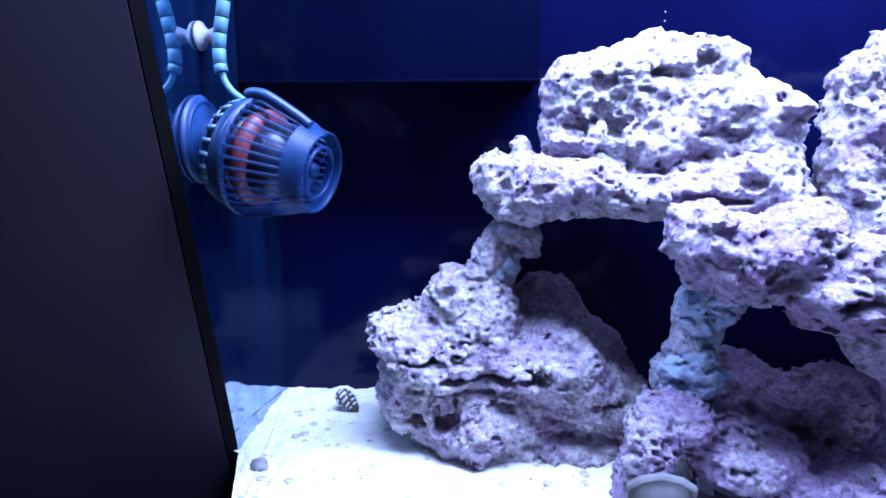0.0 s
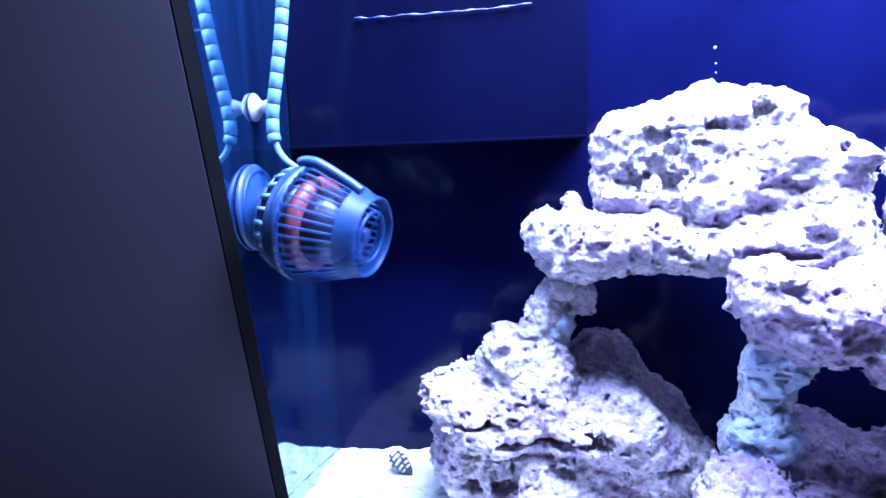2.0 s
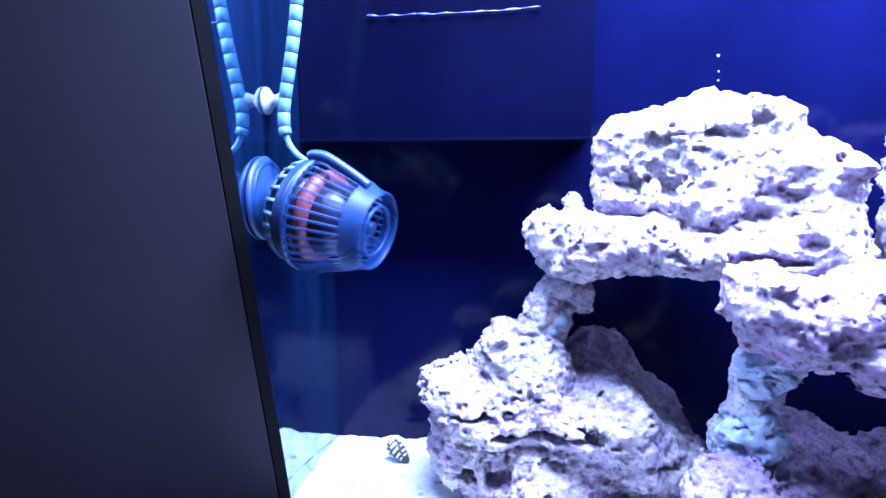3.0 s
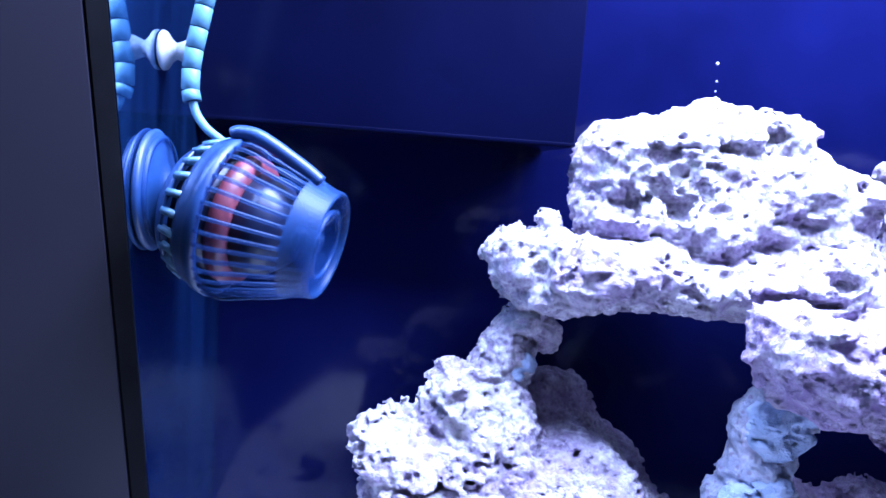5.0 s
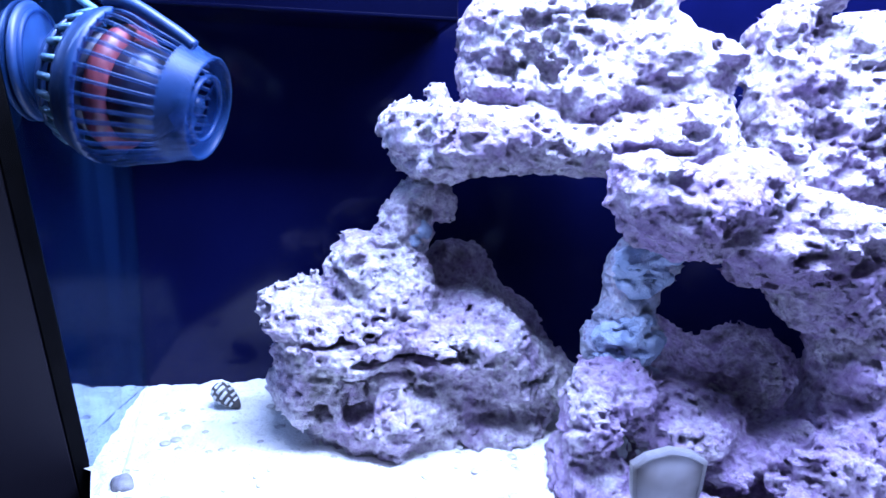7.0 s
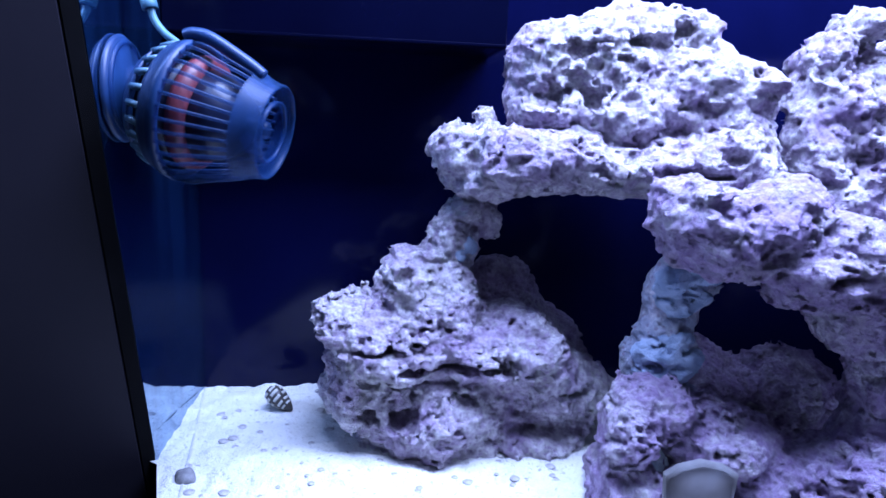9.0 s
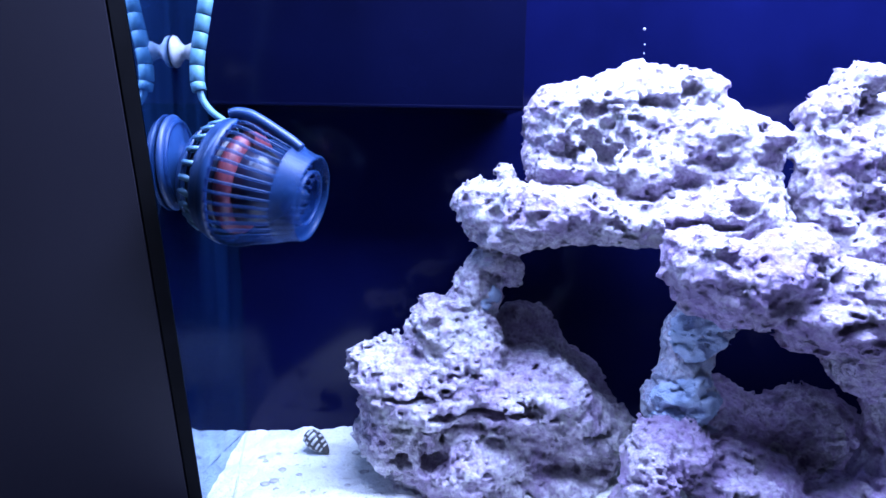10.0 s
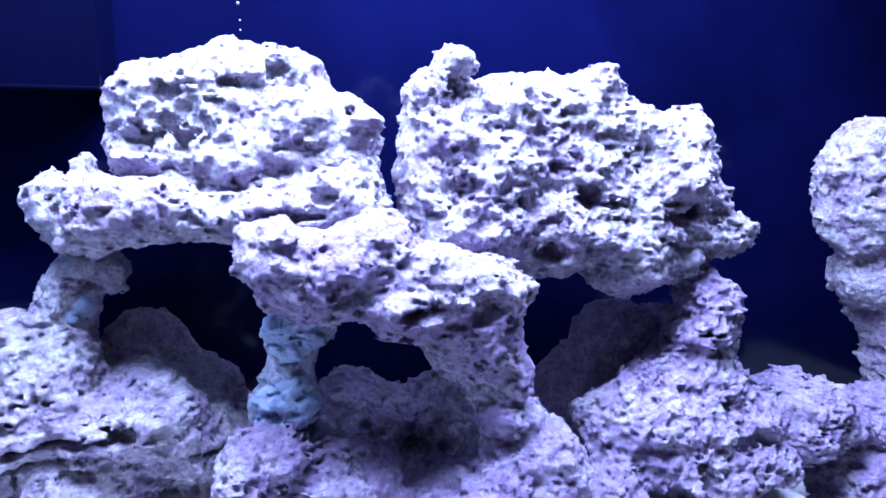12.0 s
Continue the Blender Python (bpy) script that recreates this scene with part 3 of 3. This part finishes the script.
HOLLOW_bridge_slab = [
    (0.171, 0.5, 1.253, 0.019, 0.019, 0.006),
    (0.236, 0.5, 1.254, 0.029, 0.02, 0.009),
    (0.258, 0.5, 1.269, 0.015, 0.017, 0.012),
]
HOLLOW_left_base_rock = [
    (0.01, 0.54, 1.154, 0.011, 0.04, 0.014),
    (0.022, 0.54, 1.095, 0.008, 0.04, 0.008),
    (-0.008, 0.54, 1.089, 0.028, 0.04, 0.005),
    (0.053, 0.54, 1.074, 0.053, 0.04, 0.005),
    (0.164, 0.54, 1.052, 0.023, 0.04, 0.005),
    (0.014, 0.54, 1.03, 0.014, 0.04, 0.007),
    (-0.018, 0.54, 1.03, 0.01, 0.04, 0.006),
    (0.091, 0.54, 1.126, 0.024, 0.04, 0.012),
    (-0.021, 0.54, 1.131, 0.008, 0.04, 0.011),
    (0.024, 0.54, 1.059, 0.033, 0.04, 0.004),
]
HOLLOW_middle_bridge_rock = [
    (0.256, 0.425, 1.243, 0.009, 0.02, 0.013),
    (0.228, 0.425, 1.248, 0.006, 0.02, 0.009),
    (0.313, 0.425, 1.233, 0.017, 0.02, 0.005),
    (0.322, 0.425, 1.187, 0.027, 0.02, 0.007),
    (0.188, 0.425, 1.244, 0.008, 0.02, 0.008),
]
HOLLOW_tower_rock = [
    (0.392, 0.501, 1.301, 0.021, 0.028, 0.025),
    (0.526, 0.501, 1.317, 0.027, 0.028, 0.011),
    (0.347, 0.501, 1.334, 0.022, 0.028, 0.006),
    (0.448, 0.501, 1.352, 0.008, 0.028, 0.007),
    (0.362, 0.501, 1.302, 0.007, 0.028, 0.007),
    (0.469, 0.501, 1.291, 0.011, 0.028, 0.012),
    (0.5, 0.501, 1.266, 0.012, 0.028, 0.014),
    (0.431, 0.501, 1.259, 0.008, 0.028, 0.011),
    (0.605, 0.501, 1.246, 0.014, 0.028, 0.011),
    (0.358, 0.501, 1.25, 0.014, 0.028, 0.006),
    (0.456, 0.501, 1.322, 0.011, 0.028, 0.008),
    (0.456, 0.501, 1.218, 0.015, 0.028, 0.006),
]
HOLLOW_middle_base_rock = [
    (0.192, 0.43, 1.084, 0.005, 0.024, 0.016),
    (0.247, 0.43, 1.056, 0.017, 0.024, 0.004),
    (0.176, 0.43, 1.044, 0.011, 0.024, 0.007),
    (0.296, 0.43, 0.999, 0.022, 0.024, 0.008),
    (0.234, 0.43, 1.0, 0.013, 0.024, 0.007),
]
HOLLOW_right_base_rock = [
    (0.5, 0.445, 1.028, 0.008, 0.032, 0.026),
    (0.591, 0.445, 1.015, 0.008, 0.032, 0.02),
    (0.542, 0.445, 1.078, 0.02, 0.032, 0.008),
    (0.625, 0.445, 1.058, 0.008, 0.032, 0.011),
    (0.508, 0.445, 1.111, 0.015, 0.032, 0.006),
    (0.563, 0.445, 0.991, 0.026, 0.032, 0.007),
    (0.621, 0.48, 1.131, 0.022, 0.032, 0.006),
]
PUTTY_leg_top = [
    (0.246, 0.511, 1.176, 0.021, 0.018, 0.012),
    (0.226, 0.511, 1.168, 0.014, 0.017, 0.015),
    (0.229, 0.511, 1.150, 0.013, 0.015, 0.013),
    (0.244, 0.509, 1.158, 0.013, 0.015, 0.012),
]
PUTTY_leg_foot = [
    (0.214, 0.512, 1.107, 0.017, 0.017, 0.012),
    (0.236, 0.512, 1.102, 0.015, 0.016, 0.013),
    (0.223, 0.512, 1.090, 0.021, 0.018, 0.009),
    (0.226, 0.511, 1.122, 0.011, 0.014, 0.010),
]
PUTTY_pillar = [
    (0.059, 0.608, 1.168, 0.014, 0.015, 0.011),
    (0.062, 0.608, 1.155, 0.009, 0.012, 0.008),
    (0.071, 0.608, 1.177, 0.008, 0.012, 0.009),
]

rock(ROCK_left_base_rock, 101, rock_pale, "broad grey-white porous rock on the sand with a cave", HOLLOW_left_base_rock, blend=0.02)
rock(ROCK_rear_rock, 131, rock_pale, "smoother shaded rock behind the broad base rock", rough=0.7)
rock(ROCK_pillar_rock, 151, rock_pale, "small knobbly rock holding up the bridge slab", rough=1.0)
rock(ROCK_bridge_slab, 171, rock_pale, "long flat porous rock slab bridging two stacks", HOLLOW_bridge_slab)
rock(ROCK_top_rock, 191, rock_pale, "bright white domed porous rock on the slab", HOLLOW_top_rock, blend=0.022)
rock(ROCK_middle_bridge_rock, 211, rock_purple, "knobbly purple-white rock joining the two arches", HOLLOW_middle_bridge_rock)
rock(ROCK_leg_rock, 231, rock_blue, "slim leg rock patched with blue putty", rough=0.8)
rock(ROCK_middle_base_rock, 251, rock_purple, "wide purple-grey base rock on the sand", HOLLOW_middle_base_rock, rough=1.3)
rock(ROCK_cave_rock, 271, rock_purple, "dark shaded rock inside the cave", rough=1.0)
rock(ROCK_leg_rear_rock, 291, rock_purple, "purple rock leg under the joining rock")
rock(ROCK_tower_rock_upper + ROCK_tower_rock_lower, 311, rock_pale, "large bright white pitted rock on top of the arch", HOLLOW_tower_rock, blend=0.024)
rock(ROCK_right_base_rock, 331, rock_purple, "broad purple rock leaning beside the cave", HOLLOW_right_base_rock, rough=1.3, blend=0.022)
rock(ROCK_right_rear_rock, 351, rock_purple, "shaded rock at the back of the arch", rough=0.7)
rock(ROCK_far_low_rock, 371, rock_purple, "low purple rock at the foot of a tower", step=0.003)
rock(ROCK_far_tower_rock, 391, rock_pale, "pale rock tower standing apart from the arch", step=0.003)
rock(ROCK_sand_mound, 401, sand_white, "smooth added mound standing in for sand between the rocks", rough=0.25)


def putty(lumps, salt):
    mesh = lump_mesh("epoxy_putty", lumps, salt, rough=0.75, step=0.0018, blend=0.008)
    mesh.materials.append(putty_blue)
    return tagged(new("epoxy_putty", mesh), "pale blue putty pressed onto the joint between rocks", "putty", "putty joints")


putty(PUTTY_leg_top, 411)
putty(PUTTY_leg_foot, 421)
putty(PUTTY_pillar, 431)

# ---- wave pump on the left pane: local z runs along its axis, from the wall ball to the outlet ----
AXIS = Vector((0.95, -0.225, -0.20)).normalized()
pump = tagged(new("wave_pump"), "blue plastic wave pump with slotted cage on the end pane", "aquarium pump")
NECK = Vector((-0.0885, 0.499, 1.2745)) - 0.110 * AXIS
pump.matrix_world = Matrix.Translation(NECK) @ AXIS.to_track_quat("Z", "X").to_matrix().to_4x4()
INTO = pump.matrix_world.inverted()
FLAT = Matrix.Identity(4)
# wall side: suction foot pressed to the pane, ball joint
foot_m = INTO @ Matrix.Translation((LEFT + 0.0006, NECK.y - 0.006, NECK.z + 0.004)) @ Matrix.Rotation(radians(90), 4, "Y")
part("suction_foot", lathe([(0, 0.002), (0, 0.037), (0.002, 0.038), (0.004, 0.036), (0.006, 0.028), (0.008, 0.018), (0.011, 0.011), (0.022, 0.008)], foot_m), pump_blue, pump, smooth=True)
part("foot_ring", lathe([(0.0045, 0.0340), (0.0070, 0.0340), (0.0070, 0.0312), (0.0055, 0.0308)], foot_m), cage_clear, pump, "clear ring on the foot", True)
part("ball_joint", lathe([(-0.010, 0.006), (-0.006, 0.010), (0.0, 0.0125), (0.005, 0.011), (0.009, 0.014)], FLAT), pump_blue, pump, smooth=True)
part("rear_shell", lathe([(0.006, 0.010), (0.008, 0.017), (0.012, 0.028), (0.017, 0.0365), (0.022, 0.0405), (0.0245, 0.0415), (0.0245, 0.036)], FLAT), pump_blue, pump, smooth=True)
part("rear_core", lathe([(0.018, 0.002), (0.018, 0.031), (0.046, 0.038), (0.048, 0.002)], FLAT), pump_dark, pump, "dark core seen through the slots", True)
part("band", lathe([(0.0335, 0.0420), (0.0330, 0.0460), (0.0365, 0.0480), (0.0410, 0.0490), (0.0420, 0.0505), (0.0480, 0.0518), (0.0495, 0.0500), (0.049, 0.0460), (0.0335, 0.0420)], FLAT), pump_blue, pump, smooth=True)
part("motor", lathe([(0.0495, 0.002), (0.0495, 0.0400), (0.054, 0.0415), (0.060, 0.0400), (0.061, 0.030), (0.061, 0.002)], FLAT), motor_red, pump, "faded red motor body inside the cage", True)
part("drive_core", lathe([(0.0615, 0.002), (0.0615, 0.0330), (0.076, 0.0300), (0.090, 0.0180), (0.090, 0.002)], FLAT), pump_dark, pump, "dark drive core inside the cage", True)
part("nozzle", lathe([(0.094, 0.0395), (0.098, 0.0375), (0.106, 0.0350), (0.111, 0.0345), (0.1125, 0.0330), (0.111, 0.0315), (0.104, 0.0325), (0.094, 0.0372)], FLAT), cage_clear, pump, "clear outlet nozzle", True)
part("outlet_ring", lathe([(0.1075, 0.0225), (0.1105, 0.0225), (0.1105, 0.0200), (0.1075, 0.0200), (0.1075, 0.0225)], FLAT), cage_clear, pump, smooth=True)
part("rotor_hub", lathe([(0.090, 0.0075), (0.104, 0.0070), (0.1062, 0.0058), (0.1066, 0.001)], FLAT), cage_clear, pump, smooth=True)


def cage_profile(s):
    """The cage's radius along its axis: widest behind, narrow at the outlet."""
    t = (s - 0.049) / 0.047
    return 0.0500 + 0.0016 * math.sin(math.pi * min(1, 2.2 * t)) - 0.0125 * max(0.0, t) ** 1.35


def ring_of(name, count, make, mat, label=""):
    """Alike pieces set round the pump's axis on one mesh."""
    first = part(name, make(), mat, pump, label, True)
    for n in range(1, count):
        piece = new(name, first.data)
        piece.parent = pump
        piece.matrix_basis = Matrix.Rotation(2 * math.pi * n / count, 4, "Z")
        if label:
            tagged(piece, label)


ring_of("cage_rib", 38, lambda: tube([(cage_profile(s), 0.0, s) for s in (0.0485, 0.055, 0.062, 0.070, 0.078, 0.086, 0.0945)], 0.0014, 6), cage_clear)
ring_of("rear_rib", 24, lambda: tube([(0.0405, 0, 0.0235), (0.0430, 0, 0.0290), (0.0452, 0, 0.0345)], 0.0026, 6), rib_pale)
part("rear_hoop", lathe([(0.0225, 0.0385), (0.0225, 0.0415), (0.0250, 0.0425), (0.0250, 0.0395)], FLAT), pump_blue, pump, smooth=True)


def blade():
    bm = bmesh.new()
    rows = [[bm.verts.new((r * math.cos(a), r * math.sin(a), 0.098 + 0.010 * k)) for k, a in ((0, 0.0 + 9 * r), (1, 0.75 + 9 * r))] for r in (0.0095, 0.015, 0.0215, 0.0285)]
    for one, two in zip(rows, rows[1:]):
        bm.faces.new((one[0], one[1], two[1], two[0]))
    bmesh.ops.solidify(bm, geom=bm.faces[:], thickness=0.0012)
    return bm


ring_of("rotor_blade", 4, blade, cage_clear)
# guide strap over the cage, and the cable
up_local = (INTO.to_3x3() @ Vector((0, -0.22, 1))).normalized()
up_local = Vector((up_local.x, up_local.y, 0)).normalized()
strap = [up_local * (cage_profile(max(s, 0.049)) + lift) + Vector((0, 0, s)) for s, lift in ((0.0405, 0.002), (0.045, 0.0042), (0.055, 0.0045), (0.066, 0.0042), (0.078, 0.004), (0.090, 0.003), (0.099, 0.0015))]
bm = tube(spline(strap, 4), 0.0046, 12)
part("guide_strap", bm, pump_blue, pump, smooth=True)

cable = tagged(new("pump_cable"), "pale blue spiral-wrapped cable hanging to the pump", "cable")
cable.location = (-0.155, 0.525, 1.62)
OFF = Vector(cable.location)
line = spline([Vector(p) - OFF for p in ((-0.150, 0.525, 1.62), (-0.154, 0.525, 1.54), (-0.163, 0.525, 1.478), (-0.167, 0.525, 1.448), (-0.174, 0.525, 1.410), (-0.179, 0.525, 1.384), (-0.180, 0.525, 1.366), (-0.178, 0.524, 1.357))], 12)
lead = [Vector(p) - OFF for p in ((-0.179, 0.525, 1.372), (-0.177, 0.524, 1.354), (-0.169, 0.521, 1.342), (-0.158, 0.518, 1.334), (-0.149, 0.515, 1.326))]
part("lead", tube(spline(lead, 5), 0.0028, 10), cable_blue, cable, "thin bare cable end", True)
part("core", tube(line, 0.0041, 10), pump_dark, cable, "dark gaps between the wraps", True)
length = 0.0
turns, run = [], [line[0]]
for a, b in zip(line, line[1:]):
    run.append(b)
    length += (b - a).length
    if length > 0.0125:
        turns.append(run)
        run, length = [b], 0.0
turns.append(run)
for run in turns:
    a, b = run[0], run[-1]
    way = b - a
    pts = [a + way * t for t in (0.01, 0.04, 0.5, 0.93, 0.955)]
    bm = tube(pts, [0.0053, 0.0057, 0.0057, 0.0057, 0.0052], 14)
    part("wrap_turn", bm, cable_blue, cable, smooth=True)

# stub on the left pane; the suction cup is added to hold it
cup = tagged(new("suction_cup"), "crusted stub on the end pane with an added milky suction cup", "suction cup")
cup.matrix_world = Matrix.Translation((LEFT + 0.0006, 0.530, 1.388)) @ Matrix.Rotation(radians(90), 4, "Y")
part("cup", lathe([(0.0, 0.0115), (0.001, 0.0125), (0.003, 0.0118), (0.006, 0.0075), (0.009, 0.0050), (0.010, 0.0052)], FLAT, 28), silicone_white, cup, smooth=True)
part("stub", lathe([(0.009, 0.0048), (0.012, 0.0060), (0.016, 0.0078), (0.019, 0.0080), (0.021, 0.0066), (0.0215, 0.001)], FLAT, 20), silicone_white, cup, "pale crusted stub", True)

# ---- small things ----
# banded snail shell lying on the sand: a coiled cone, dark bands as parts
shell = tagged(new("snail_shell"), "small dark shell with cream bands lying on the sand", "shell")
shell.matrix_world = Matrix.Translation((-0.109, 0.652, sand_z(-0.109, 0.652) + 0.0105)) @ Matrix.Scale(1.25, 4) @ Matrix.Rotation(radians(-24), 4, "Z") @ Matrix.Rotation(radians(122), 4, "Y")
profile = [(-0.013, 0.001), (-0.0125, 0.0035), (-0.010, 0.0062), (-0.006, 0.0078), (-0.001, 0.0076), (0.004, 0.0062), (0.008, 0.0046), (0.011, 0.0030), (0.0135, 0.0008)]
part("whorl", lathe(profile, FLAT, 24), shell_dark, shell, smooth=True)
for s, r, w in ((-0.0095, 0.0068, 0.0012), (-0.0055, 0.0080, 0.0014), (-0.0010, 0.0078, 0.0013), (0.0035, 0.0065, 0.0012), (0.0072, 0.0051, 0.0010)):
    for k in range(5):
        a = 2 * math.pi * k / 5 + 60 * s
        part("band", lathe([(s - w, r - 0.0004), (s - 0.6 * w, r + 0.0002), (s + 0.6 * w, r + 0.0001), (s + w, r - 0.0005)], Matrix.Rotation(a, 4, "Z"), 6, (0.0, 0.95)), shell_pale, shell, "cream band", True)

# frosted shield-shaped holder on the inside of the front pane
SHIELD = Vector((0.1535, FRONT + 0.0015, 1.105))


def shield_outline(grow):
    pts = [(-0.019, 0.0150), (-0.012, 0.0195), (0.0, 0.0222), (0.012, 0.0195), (0.019, 0.0150), (0.0178, 0.000), (0.0145, -0.012), (0.0085, -0.0215), (0.0, -0.0275), (-0.0085, -0.0215), (-0.0145, -0.012), (-0.0178, 0.000)]
    return [(x * grow, z * grow) for x, z in pts]


holder = tagged(new("shield_holder"), "frosted shield-shaped plastic holder on the front glass", "holder")
holder.location = SHIELD
bm = bmesh.new()
rows = [[bm.verts.new((x, d, z)) for x, z in shield_outline(g)] for g, d in ((0.88, 0.0), (0.90, 0.002), (0.55, 0.005), (0.25, 0.0058))]
for one, two in zip(rows, rows[1:]):
    for n in range(12):
        bm.faces.new((one[n], one[(n + 1) % 12], two[(n + 1) % 12], two[n]))
bm.faces.new(rows[0][::-1])
bm.faces.new(rows[-1])
bmesh.ops.recalc_face_normals(bm, faces=bm.faces[:])
part("plate", bm, frosted, holder)
bm = bmesh.new()
rows = [[bm.verts.new((x, d, z)) for x, z in shield_outline(g)] for g, d in ((0.89, 0.0), (1.0, 0.0), (1.0, 0.004), (0.91, 0.004))]
for one, two in zip(rows, rows[1:] + rows[:1]):
    for n in range(12):
        bm.faces.new((one[n], one[(n + 1) % 12], two[(n + 1) % 12], two[n]))
bmesh.ops.recalc_face_normals(bm, faces=bm.faces[:])
part("rim", bm, frosted, holder, "pale raised rim")

# air bubbles rising by the back panel, and pebbles on the sand
for x, z, r in ((0.2070, 1.428, 0.0014), (0.2080, 1.414, 0.0008), (0.2080, 1.406, 0.0008), (0.2078, 1.3965, 0.0012)):
    bm = bmesh.new()
    bmesh.ops.create_icosphere(bm, subdivisions=2, radius=r)
    bubble = tagged(mesh_object("air_bubble", bm, silicone_white, True), "tiny pale air bubble clinging in the water", "bubble", "air bubbles")
    bubble.location = (x, 0.61, z)


def pebble(x, y, size, salt, mat, label, flat=0.6):
    bm = bmesh.new()
    bmesh.ops.create_icosphere(bm, subdivisions=3, radius=size)
    for v in bm.verts:
        v.co *= 1 + 0.22 * noise.noise(v.co * (1.1 / size) + Vector((salt, 0, 0)))
        v.co.z *= flat
    ob = tagged(mesh_object("pebble", bm, mat, True), label, "pebble", "pebbles on the sand")
    ob.location = (x, y, sand_z(x, y) + size * flat * 0.35)
    return ob


pebble(-0.166, 0.524, 0.0085, 3, stone_grey, "dark grey rounded pebble on the sand by the pane", 0.9)
spots = random.Random(5)
for n in range(130):
    x, y = spots.uniform(-0.17, 0.16), spots.uniform(0.44, 0.70)
    pebble(x, y, spots.choice((0.0016, 0.0022, 0.0030, 0.0046)), n, chip_grey, "small flat chip of coral rubble on the sand", 0.28)
# added line where mirrored sand begins; sand beyond it stands for the reflection
seam = [(-0.1985 + 0.165 * (0.712 - y), y) for y in (0.712, 0.69, 0.66, 0.63, 0.60, 0.57, 0.54, 0.51, 0.48, 0.45)]
structure("trim_mirror_line", tube([(x, y, sand_z(x, y) + 0.0002) for x, y in seam], 0.0013, 6), shell_pale, "thin added line in the sand where its mirror image begins", "trim")
